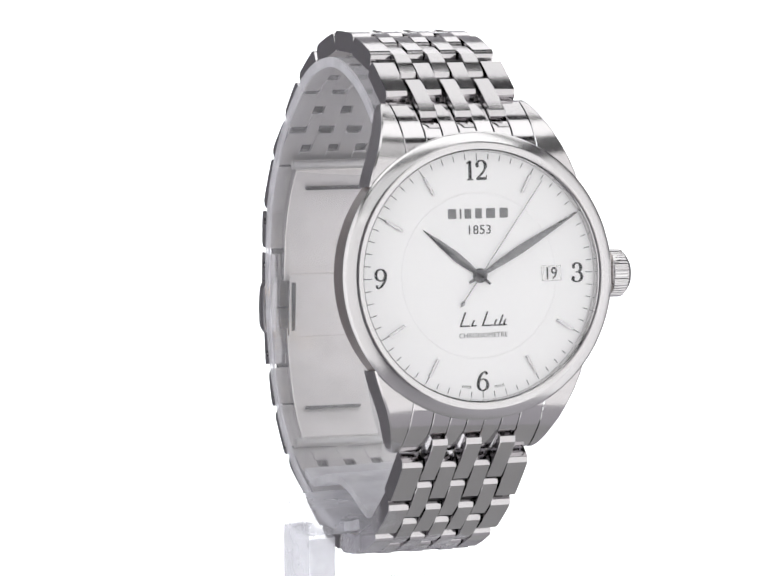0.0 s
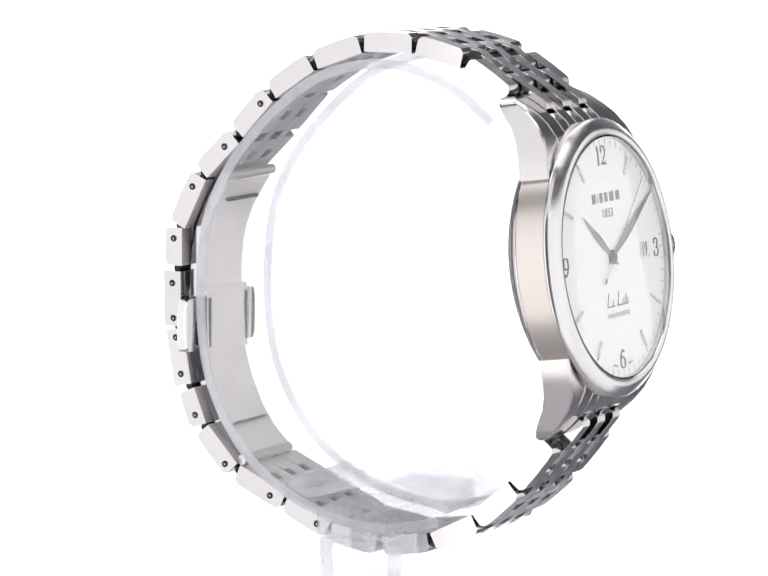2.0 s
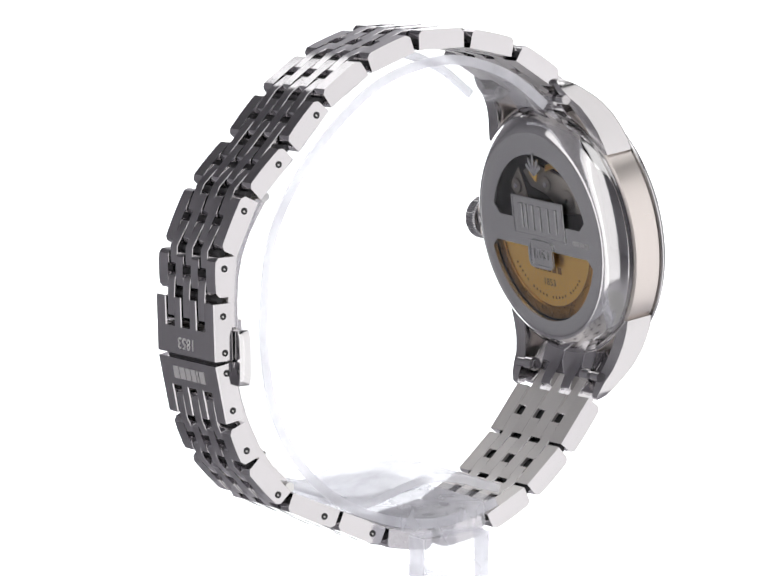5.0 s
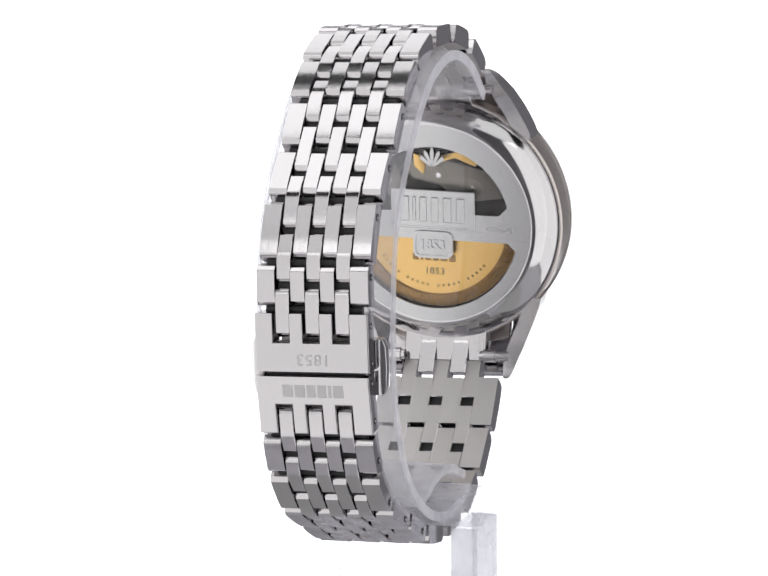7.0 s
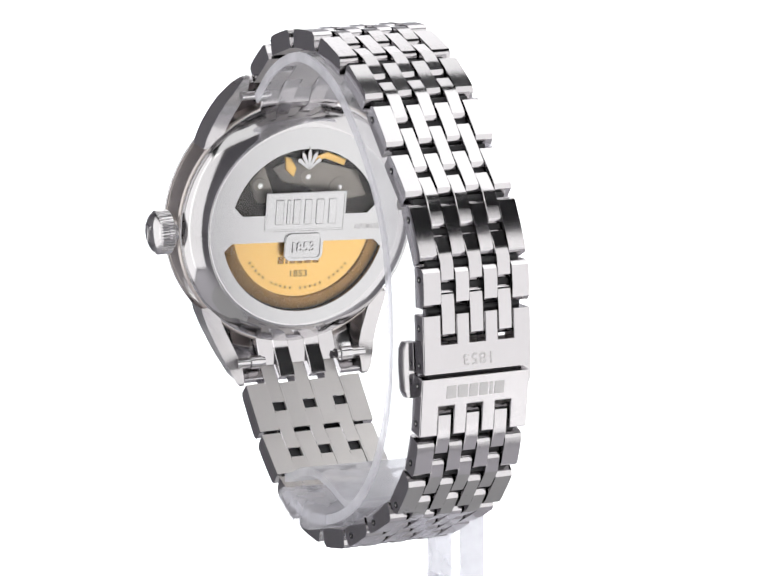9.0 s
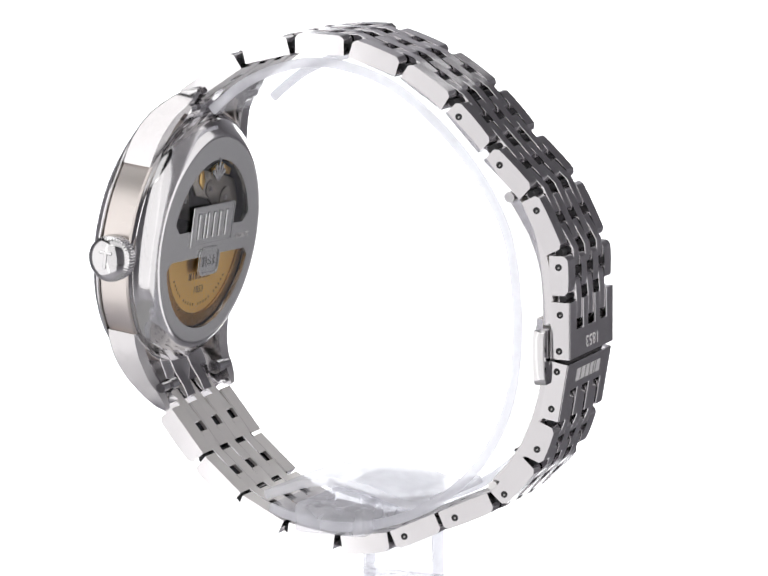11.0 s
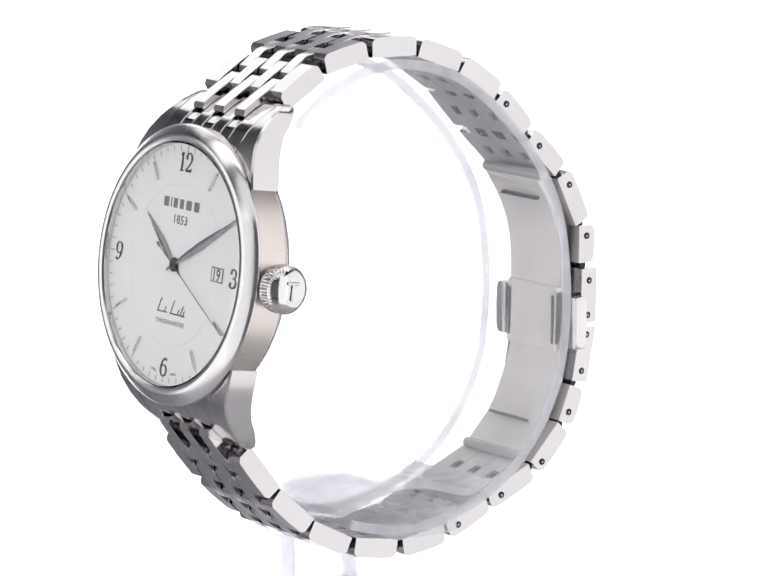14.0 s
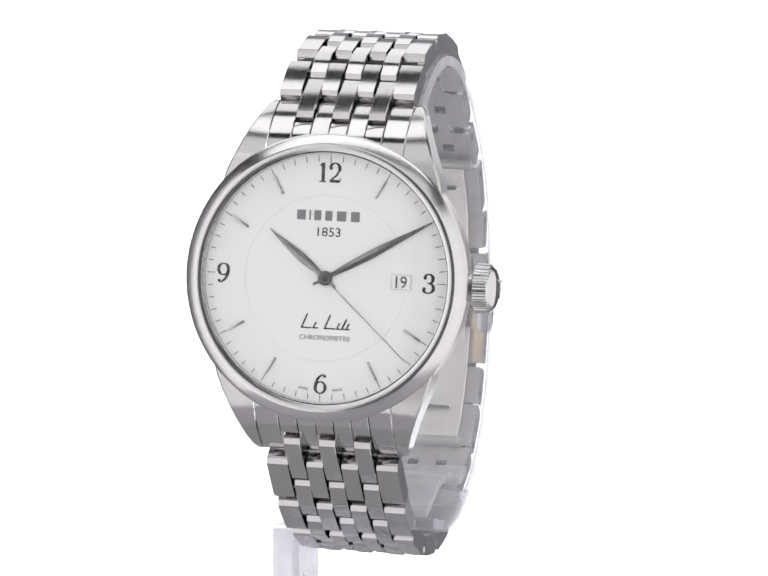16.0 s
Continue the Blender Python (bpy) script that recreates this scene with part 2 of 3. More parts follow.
# ---- studio ----
def studio():
    # added panel whose emission whitens the background and shows in the steel
    panel = new("backdrop", mesh_of("backdrop", bevel(box(-260, 250, 600, 612, -230, 150), 2, 2), BACKDROP_GLOW))
    tagged(panel, "plain white backdrop panel, added to glow by itself", "backdrop", kind="structure")
    top = new("table", mesh_of("table", bevel(disc(62, -85, -45, 96), 2, 2), PAPER))
    tagged(top, "round grey laminate turntable top", "table", kind="structure")
    # unseen room added round the set; its tones are what the steel mirrors
    for name, a in (("floor", (-1.1, 1.1, -1.3, 1.0, -0.60, -0.56)), ("ceiling", (-1.1, 1.1, -1.3, 1.0, 1.10, 1.14)),
                    ("wall_north", (-1.1, 1.1, 1.0, 1.04, -0.56, 1.10)), ("wall_south", (-1.1, 1.1, -1.34, -1.3, -0.56, 1.10)),
                    ("wall_west", (-1.14, -1.1, -1.3, 1.0, -0.56, 1.10)), ("wall_east", (1.1, 1.14, -1.3, 1.0, -0.56, 1.10))):
        o = new(name, mesh_of(name, box(*[v * 1000 for v in a]), BLACK_CEILING if name == "ceiling" else ROOM))
        tagged(o, ("plain black added studio " if name == "ceiling" else "plain pale grey added studio ") + name.split("_")[0], name.split("_")[0], kind="structure")
    leg = new("table_leg", mesh_of("table_leg", bevel(disc(30, -560, -85, 48), 2, 2), PAPER))
    tagged(leg, "round grey turntable pillar", "table leg", kind="structure")
    stem = new("backdrop_foot", mesh_of("backdrop_foot", bevel(box(-260, 250, 596, 640, -560, -230), 3, 2), ROOM))
    tagged(stem, "dark board that carries the glowing panel", "backdrop", kind="structure")


studio()

# ---- the watch ----
watch = tagged(new("wristwatch"), "steel automatic wristwatch, silvered dial, linked bracelet, on clear stand", "watch")
watch.empty_display_size = 0.01
watch.matrix_basis = REST


# run of the top of the lugs and end links, from the case out to the first row: distance from the dial's centre, height
SHOULDER = [(12.5, -1.02), (14.0, -1.08), (16.0, -1.45), (18.0, -2.1), (20.0, -3.3), (21.4, -4.6), (22.8, -6.2), (23.8, -7.7), (24.2, -8.5)]


def lug(sx, sy):
    """A lug with a flat top, a sharp outer edge, an upright flank and a hooked underside."""
    low = (-5.6, -5.75, -6.05, -6.6, -7.5, -8.6, -9.4, -9.75, -9.5)
    outer = (15.4, 15.0, 14.25, 13.4, 12.6, 12.0, 11.45, 10.95, 10.5)
    bm = bmesh.new()
    rings = []
    for (u, top), z, out in zip(SHOULDER, low, outer):
        rings.append([bm.verts.new((sx * x, sy * u, h)) for x, h in ((max(9.8, out - 2.5), z), (out, z), (out, top - 0.3), (out - 0.22, top - 0.05), (9.78, top))])
    for p, q in zip(rings, rings[1:]):
        for j in range(5):
            bm.faces.new((p[j], p[(j + 1) % 5], q[(j + 1) % 5], q[j]))
    bm.faces.new(rings[0])
    bm.faces.new(rings[-1][::-1])
    return bm


def build_case():
    body = lathe([(15.0, -1.0), (19.25, -1.0), (19.45, -1.2), (19.45, -5.35), (19.2, -5.6), (15.0, -5.6)], 160)
    case = part("case", body, BRUSHED_RING, watch, "round brushed steel middle case", HEAD)
    for sx in (-1, 1):
        for sy in (-1, 1):
            part("lug", lug(sx, sy), SATIN_LUG, case, "curved polished steel lug", smooth=28)
    bez = lathe([(17.2, -0.95), (17.2, 0.1), (17.22, 0.55), (17.34, 0.72), (17.6, 0.82), (18.0, 0.85), (18.3, 0.76), (18.42, 0.68), (19.5, -0.2),
                 (19.68, -0.4), (19.82, -0.65), (19.82, -0.85), (19.72, -0.97)], 192)
    part("bezel", bez, BEZEL, watch, "polished steel bezel with a rounded rim and a sloping outer band", HEAD, 24)
    rehaut = lathe([(17.19, -0.5), (17.19, 0.28), (17.1, 0.28), (16.95, -0.5)], 160)
    part("inner_ring", rehaut, POLISHED, watch, "polished inner ring round the dial", HEAD)
    cr = lathe([(0.02, 0.74), (12.0, 0.71), (17.05, 0.6), (17.18, 0.42), (17.1, 0.3), (0.02, 0.3)], 128)
    crystal = part("crystal", cr, GLASS, watch, "clear flat watch glass", HEAD)
    crystal.visible_shadow = False
    # crown with ribs
    bm = bmesh.new()
    n = 48
    prof = [(0.0, 19.3, 1.9, 0), (1, 20.1, 1.9, 0), (2, 20.15, 3.1, 0), (3, 20.4, 3.38, 1), (4, 22.3, 3.38, 1), (5, 22.6, 3.1, 0), (6, 23.1, 2.6, 0), (7, 23.45, 1.6, 0), (8, 23.55, 0.05, 0)]
    rings = []
    for _, x, r, ribs in prof:
        ring = []
        for i in range(n * 4):
            a = 2 * math.pi * i / (n * 4)
            rr = r - (0.09 if ribs and i % 4 in (2, 3) else 0)
            ring.append(bm.verts.new((x, rr * math.cos(a) - 0.3, rr * math.sin(a) - 4.0)))
        rings.append(ring)
    for p, q in zip(rings, rings[1:]):
        for i in range(n * 4):
            bm.faces.new((p[i], p[(i + 1) % (n * 4)], q[(i + 1) % (n * 4)], q[i]))
    bm.faces.new(rings[0])
    bm.faces.new(rings[-1])
    crown = part("crown", bm, POLISHED, watch, "ribbed polished winding crown with an embossed mark", HEAD)
    mark = box(23.3, 23.72, -1.6, 1.0, -4.25, -3.75)
    box(23.3, 23.7, 0.55, 1.0, -5.0, -3.0, mark)
    part("crown_mark", bevel(mark, 0.08, 1), POLISHED, crown, "raised cross-shaped emblem")
    return case


build_case()


def build_spring_bars():
    for sy in (1, -1):
        for sx in (1, -1):
            bm = rod((sx * 6.0, sy * 21.0, -8.3), (sx * 10.6, sy * 21.0, -8.3), 0.75, 16)
            rod((sx * 6.6, sy * 21.0, -8.3), (sx * 8.4, sy * 21.0, -8.3), 1.05, 16, bm)
            part("spring_bar", bm, POLISHED, watch, "steel spring bar end", HEAD)


build_spring_bars()


# ---- dial ----
def build_dial():
    dial = part("dial", disc(17.3, -0.9, -0.5, 160), DIAL, watch, "silver-white engine-turned dial", HEAD)
    top = -0.5
    # engraved circle
    part("dial_groove", lathe([(11.2, top), (11.25, top + 0.045), (11.42, top + 0.045), (11.47, top)], 128), DIAL, dial, "thin engraved circle")
    # minute track
    for i in range(60):
        a = radians(90 - 6 * i)
        inner = 15.95 if i % 5 else 15.7
        bm = box(inner, 16.7, -0.055, 0.055, top, top + 0.02)
        part("minute_mark", bm, GREY_INK, dial, m=Matrix.Rotation(a, 4, "Z"))
    # applied baton markers
    for h in (1, 2, 4, 5, 7, 8, 10, 11):
        bm = bevel(box(12.9, 15.7, -0.19, 0.19, top, top + 0.28), 0.09, 2)
        part("hour_marker", bm, MARKER, dial, "applied polished steel baton", Matrix.Rotation(radians(90 - 30 * h), 4, "Z"))
    for word, h, w in (("12", 12, 3.05), ("3", 3, 1.85), ("6", 6, 1.85), ("9", 9, 1.85)):
        bm = numeral(word)
        xs = [v.co.x for v in bm.verts]
        ys = [v.co.y for v in bm.verts]
        bmesh.ops.translate(bm, vec=(-(max(xs) + min(xs)) / 2, -(max(ys) + min(ys)) / 2, 0), verts=bm.verts)
        bm.transform(Matrix.Diagonal((w / (max(xs) - min(xs)), 2.75 / (max(ys) - min(ys)), 1, 1)))
        a = radians(90 - 30 * h)
        part("numeral", shifted(bm, 14.45 * math.cos(a), 14.45 * math.sin(a), top + 0.03), INK, dial, "printed black numeral " + word)
    # maker's name as plain blocks
    x = -4.6
    for w in (1.6, 0.34, 1.3, 1.3, 1.75, 1.6):
        bm = box(x + 0.12 * w, x + 0.88 * w, 7.85, 9.2, top, top + 0.05)
        part("name_block", bevel(bm, 0.02, 1), NAME_INK, dial)
        x += w + 0.26
    part("year", shifted(letters("1853", 1.75, 0.01, 0.01, 1.08), 0.2, 6.3, top + 0.02), INK, dial, "printed number 1853")
    # model name as slanted script-like strokes
    for x0, w, h in ((-3.2, 1.5, 2.0), (-1.55, 0.8, 0.9), (0.05, 1.6, 2.0), (1.75, 0.7, 0.9), (2.5, 0.55, 1.5), (3.1, 0.6, 0.9)):
        bm = prism([(x0, -6.95), (x0 + w, -6.95), (x0 + w + 0.1, -6.75), (x0 + 0.35, -6.75), (x0 + 0.35 + 0.35 * h, -6.95 + h), (x0 + 0.1 + 0.35 * h, -6.95 + h)], top, top + 0.02, 2)
        part("script_stroke", bm, INK, dial)
    part("quality_word", shifted(letters("CHRONOMETRE", 1.0, 0.01, 0.0, 1.02), 0.3, -8.15, top + 0.02, 0.95, 0.95), GREY_INK, dial, "small printed word")
    for w, a in (("SWISS", 263.2 - 2.2), ("MADE", 278.9 + 0.3)):
        a = radians(a)
        part("origin_word", shifted(letters(w, 0.55, 0.01), 15.35 * math.cos(a), 15.35 * math.sin(a), top + 0.02, turn=math.degrees(a) + 90), INK, dial, "tiny printed word")
    # date
    frame_bm = prism([(9.15, -1.05), (12.1, -1.05), (12.1, 1.05), (9.15, 1.05)], top, top + 0.10, 2)
    date = part("date_frame", bevel(frame_bm, 0.05, 1), POLISHED, dial, "steel date window frame")
    part("date_disc", box(9.4, 11.85, -0.85, 0.85, top + 0.1, top + 0.115), WHITE, date, "white date disc")
    part("date_number", shifted(letters("19", 2.35, 0.005, 0.015, 0.95), 10.65, 0.0, top + 0.125, 0.9), INK, date, "printed number 19")
    # hour and minute hands
    def leaf(length, width, z, tail=1.9):
        pts = [(-0.18, -tail), (0.18, -tail), (0.26, 0.6), (width * 0.42, length * 0.24), (width / 2, length * 0.42), (width * 0.36, length * 0.65), (0.07, length - 0.2), (0, length)]
        pts += [(-x, y) for x, y in pts[-2:1:-1]]
        bm = bmesh.new()
        low = [bm.verts.new((x, y, z)) for x, y in pts]
        ridge = [bm.verts.new((0, y, z + 0.16)) for y in (-tail + 0.2, 0.6, length * 0.42, length - 0.5)]
        bm.faces.new(low)
        k = len(low)
        # roof: each edge joined to the nearest ridge point
        near = [min(range(4), key=lambda j: abs(ridge[j].co.y - v.co.y)) for v in low]
        for i in range(k):
            a, b = near[i], near[(i + 1) % k]
            if a == b:
                bm.faces.new((low[i], low[(i + 1) % k], ridge[a]))
            else:
                bm.faces.new((low[i], low[(i + 1) % k], ridge[b], ridge[a]))
        return bm
    part("hour_hand", leaf(10.4, 1.25, -0.36), HAND, watch, "leaf-shaped polished steel hour hand", HEAD @ pose(0, 0, 0, 0, 0, 51.7), 20)
    part("minute_hand", leaf(16.9, 1.2, -0.22), HAND, watch, "leaf-shaped polished steel minute hand", HEAD @ pose(0, 0, 0, 0, 0, -60.4), 20)
    sec = prism([(-0.07, -4.2), (0.07, -4.2), (0.05, 15.9), (-0.05, 15.9)], -0.06, -0.02, 2)
    prism([(0, -5.3), (0.3, -4.75), (0, -3.9), (-0.3, -4.75)], -0.07, -0.01, 2, sec)
    disc(0.72, -0.09, 0.0, 32, sec)
    second = part("second_hand", sec, HAND, watch, "thin steel seconds hand with a diamond tail", HEAD)
    hub = lathe([(0.01, -0.5), (1.0, -0.5), (1.0, -0.2), (0.6, -0.2), (0.6, 0.0), (0.45, 0.07), (0.01, 0.07)], 40)
    part("hand_boss", hub, BOSS, watch, "round steel boss of the hands", HEAD)
    return second


def stroke(points, widths, bm, lo, hi):
    """A pen stroke of changing width along a line of points."""
    n = len(points)
    left, right = [], []
    for i, (p, w) in enumerate(zip(points, widths)):
        a, b = points[max(0, i - 1)], points[min(n - 1, i + 1)]
        d = Vector((b[0] - a[0], b[1] - a[1])).normalized()
        left.append((p[0] - d.y * w / 2, p[1] + d.x * w / 2))
        right.append((p[0] + d.y * w / 2, p[1] - d.x * w / 2))
    for i in range(n - 1):
        prism([left[i], right[i], right[i + 1], left[i + 1]], lo, hi, 2, bm)
    return bm


def arc(cx, cy, rx, ry, a0, a1, n=14):
    return [(cx + rx * math.cos(radians(a0 + (a1 - a0) * i / n)), cy + ry * math.sin(radians(a0 + (a1 - a0) * i / n))) for i in range(n + 1)]


def pen(points, thin, thick):
    """Widths of a broad pen: thick on upright strokes, thin on level ones."""
    out = []
    for i in range(len(points)):
        a, b = points[max(0, i - 1)], points[min(len(points) - 1, i + 1)]
        d = Vector((b[0] - a[0], b[1] - a[1])).normalized()
        out.append(thin + (thick - thin) * abs(d.y) ** 1.5)
    return out


def numeral(word):
    """Serif figures drawn with pen strokes, about one unit high each."""
    bm = bmesh.new()
    lo, hi = -0.01, 0.01
    def run(pts, thin=0.06, thick=0.17, dx=0.0):
        pts = [(x + dx, y) for x, y in pts]
        stroke(pts, pen(pts, thin, thick), bm, lo, hi)
    def blob(x, y, r=0.09):
        disc(r, lo - 0.001, hi + 0.001, 16, bm, x, y)
    if word == "12":
        run([(0.2, 0.02), (0.2, 0.98)])
        run([(0.02, 0.03), (0.38, 0.03)])
        run([(0.2, 0.96), (0.1, 0.86), (0.02, 0.84)])
        dx = 0.52
        run(arc(0.28, 0.7, 0.24, 0.28, 170, -20), dx=dx)
        run([(0.505, 0.6), (0.36, 0.36), (0.16, 0.18), (0.04, 0.05)], 0.06, 0.13, dx)
        run([(0.03, 0.07), (0.55, 0.07)], 0.14, 0.14, dx)
        run([(0.53, 0.05), (0.57, 0.24)], 0.05, 0.05, dx)
        blob(dx + 0.08, 0.72)
    elif word == "3":
        run(arc(0.28, 0.74, 0.22, 0.24, 160, -80))
        run(arc(0.26, 0.27, 0.28, 0.26, 80, -160))
        run([(0.2, 0.51), (0.34, 0.51)])
        blob(0.09, 0.78)
        blob(0.06, 0.22)
    else:
        run(arc(0.3, 0.3, 0.25, 0.29, 0, 360, 24), 0.06, 0.16)
        run([(0.05, 0.3), (0.07, 0.5), (0.14, 0.7), (0.27, 0.87), (0.42, 0.96), (0.5, 0.93)], 0.06, 0.15)
        blob(0.5, 0.87, 0.075)
        if word == "9":
            bm.transform(Matrix.Rotation(math.pi, 4, "Z"))
    return bm


second_hand = build_dial()


# ---- case back ----
def build_back():
    ring = lathe([(15.4, -6.15), (19.0, -6.15), (18.55, -6.2), (18.55, -6.6), (18.75, -6.75), (18.6, -7.1), (17.9, -7.8), (17.0, -8.6),
                  (16.1, -9.15), (15.6, -9.35), (15.4, -9.3)], 160)
    back = part("case_back", ring, POLISHED, watch, "domed polished steel case back with a display window", HEAD @ pose(0, 0, 0.55 * MM, 0, 0, 3.0), 50)
    part("movement_plate", disc(15.45, -7.4, -7.0, 96), MOVEMENT, back, "dark movement base plate")
    # engraved steel frame with an upper and a lower opening, joined by a bar
    def opening(sy, edge, r, corner):
        a0 = math.asin((edge + corner) / r)
        pts = [(r * math.cos(a0 + (math.pi - 2 * a0) * i / 40), sy * r * math.sin(a0 + (math.pi - 2 * a0) * i / 40)) for i in range(41)]
        return pts + [(-(r * math.cos(a0) - corner), sy * edge), (r * math.cos(a0) - corner, sy * edge)]
    bm = bmesh.new()
    loops = [[(15.45 * math.cos(2 * math.pi * i / 96), 15.45 * math.sin(2 * math.pi * i / 96)) for i in range(96)],
             opening(1, 1.8, 12.1, 1.4), opening(-1, 2.4, 13.4, 1.2)]
    for z in (-9.3,):
        edges = []
        for lp in loops:
            vs = [bm.verts.new((x, y, z)) for x, y in lp]
            edges += [bm.edges.new((vs[i], vs[(i + 1) % len(vs)])) for i in range(len(vs))]
        bmesh.ops.triangle_fill(bm, use_beauty=True, use_dissolve=False, edges=edges)
    faces = [f for f in bm.faces]
    drop = []
    for f in faces:
        c = f.calc_center_median()
        if (c.y > 1.8 and inside(c, loops[1])) or (c.y < -2.4 and inside(c, loops[2])):
            drop.append(f)
    bmesh.ops.delete(bm, geom=drop, context="FACES")
    got = bmesh.ops.extrude_face_region(bm, geom=list(bm.faces))
    bmesh.ops.translate(bm, vec=(0, 0, 0.7), verts=[v for v in got["geom"] if isinstance(v, bmesh.types.BMVert)])
    fr = part("window_frame", bm, FROST, back, "frosted steel frame with a cross bar")
    # raised plates on the bar
    flip = pose(0, 0, 0, 0, 180, 0)
    plate = bevel(box(-6.6, 6.6, -0.7, 5.4, 9.3, 9.5), 0.1, 1)
    name = part("name_plate", plate, FROST, fr, "raised rectangular maker's plate", flip)
    rim = box(-6.5, 6.5, 5.05, 5.3, 9.5, 9.6)
    box(-6.5, 6.5, -0.6, -0.35, 9.5, 9.6, rim)
    box(-6.5, -6.25, -0.35, 5.05, 9.5, 9.6, rim)
    box(6.25, 6.5, -0.35, 5.05, 9.5, 9.6, rim)
    part("plate_rim", rim, FROST, fr, "", flip)
    x = -5.3
    for w in (1.9, 0.7, 1.7, 1.7, 1.9, 1.9):
        part("plate_block", bevel(box(x + 0.18 * w, x + 0.82 * w, 0.4, 4.3, 9.5, 9.75), 0.1, 1), FROST, fr, "", flip)
        x += w + 0.16
    def rounded(w, h, r, cx, cy, n=6):
        pts = []
        for qx, qy, a0 in ((1, 1, 0), (-1, 1, 90), (-1, -1, 180), (1, -1, 270)):
            pts += [(cx + qx * (w - r) + r * math.cos(radians(a0 + 90 * i / n)), cy + qy * (h - r) + r * math.sin(radians(a0 + 90 * i / n))) for i in range(n + 1)]
        return pts
    small = bevel(prism(rounded(3.15, 2.15, 1.1, 0, -3.2), 9.3, 9.5, 2), 0.08, 1)
    part("year_plate", small, FROST, fr, "small rounded plate", flip)
    lip = bmesh.new()
    outer, inner = rounded(3.1, 2.1, 1.05, 0, -3.2), rounded(2.7, 1.7, 0.7, 0, -3.2)
    ends = [[lip.verts.new((x, y, z)) for x, y in loop] for loop, z in ((outer, 9.48), (outer, 9.66), (inner, 9.66), (inner, 9.48))]
    for a, b in zip(ends, ends[1:]):
        for i in range(len(a)):
            k = (i + 1) % len(a)
            lip.faces.new((a[i], a[k], b[k], b[i]))
    part("year_plate_rim", lip, FROST, fr, "", flip)
    part("year_number", shifted(letters("1853", 2.2, 0.1, 0.04, 1.0), 0, -3.2, 9.6, 0.95), FROST, fr, "raised number 1853", flip)
    part("bar_word", shifted(letters("AUTOMATIC", 1.1, 0.03, 0.02, 1.1), 10.4, -0.3, 9.32, 0.62, 1), ETCHED, fr, "small engraved word", flip)
    for k, a in enumerate((-50, -25, 0, 25, 50)):
        bm = prism([(-0.12, 0), (0.12, 0), (0.32, 2.3), (0, 3.4 - abs(a) * 0.02), (-0.32, 2.3)], 9.3, 9.5, 2)
        part("plume", shifted(bm, 0, 9.0, 0, turn=a), FROST, fr, "", flip)
    # movement seen through the openings
    rotor = lathe([(0.05, -7.9), (11.3, -7.9), (11.3, -8.2), (0.05, -8.2)], 64, start=183, sweep=174)
    gold = part("rotor", rotor, GOLD, back, "gilt half-round winding rotor")
    weight = lathe([(11.3, -7.7), (13.2, -7.7), (13.2, -8.35), (12.9, -8.5), (11.5, -8.5), (11.3, -8.35)], 64, start=183, sweep=174)
    part("rotor_weight", weight, BRONZE, back, "dark bronze rotor rim")
    x = -3.6
    for w in (1.0, 0.4, 0.9, 0.9, 1.1, 1.0):
        part("rotor_block", box(x, x + w, -6.1, -5.0, 8.2, 8.22), BRONZE, gold, "", flip)
        x += w + 0.3
    part("rotor_number", shifted(letters("1853", 1.5, 0.01, 0.0, 1.1), 0, -7.7, 8.22), INK, gold, "printed number 1853", flip)
    for i in range(24):
        a = radians(215 + 110 * i / 23)
        if i % 6 != 5:
            part("rotor_mark", shifted(box(-0.16, 0.16, -0.2, 0.2, 8.2, 8.22), 10.0 * math.cos(a), 10.0 * math.sin(a), 0, turn=math.degrees(a) + 90), BRONZE, gold, "", flip)
    shapes = ((BRIDGE, "steel bridge", 7.75, [(-10.6, 4.2), (-4.2, 3.2), (-0.6, 5.8), (3.4, 6.6), (5.2, 8.8), (2.2, 10.4), (-3.6, 9.4), (-8.6, 8.2)]),
              (BRIDGE, "steel bridge", 7.6, [(4.2, 3.0), (7.6, 3.6), (8.8, 6.6), (6.6, 9.2), (5.4, 6.4)]),
              (GOLD, "gilt spring bridge", 7.95, [(-6.4, 9.0), (-3.2, 10.2), (-0.8, 9.4), (-1.0, 10.4), (-3.6, 11.2), (-6.8, 10.0)]),
              (GOLD, "gilt regulator", 8.0, [(1.8, 7.4), (3.2, 8.6), (3.4, 10.6), (2.4, 10.4), (1.4, 8.8)]))
    for mat, lab, zz, pts in shapes:
        part("bridge", bevel(prism([(-x, y) for x, y in pts], 7.35, zz, 2), 0.15, 2, 25), mat, back, lab, flip)
    for cx, cy, r in ((5.9, 5.6, 1.7), (-7.2, 6.2, 1.2), (0.6, 7.4, 1.3)):
        n = 48
        pts = [(cx + (r - 0.16 * (i % 2)) * math.cos(2 * math.pi * i / n), cy + (r - 0.16 * (i % 2)) * math.sin(2 * math.pi * i / n)) for i in range(n)]
        part("gear", prism(pts, 7.4, 7.9, 2), BRIDGE, back, "toothed wheel", flip)
        part("screw", disc(0.4, 7.6, 8.02, 20, None, cx, cy), POLISHED, back, "", flip)
    glass = part("back_glass", lathe([(0.02, -9.0), (15.3, -9.0), (15.3, -8.8), (0.02, -8.8)], 96), GLASS, back, "clear rear glass")
    glass.visible_shadow = False


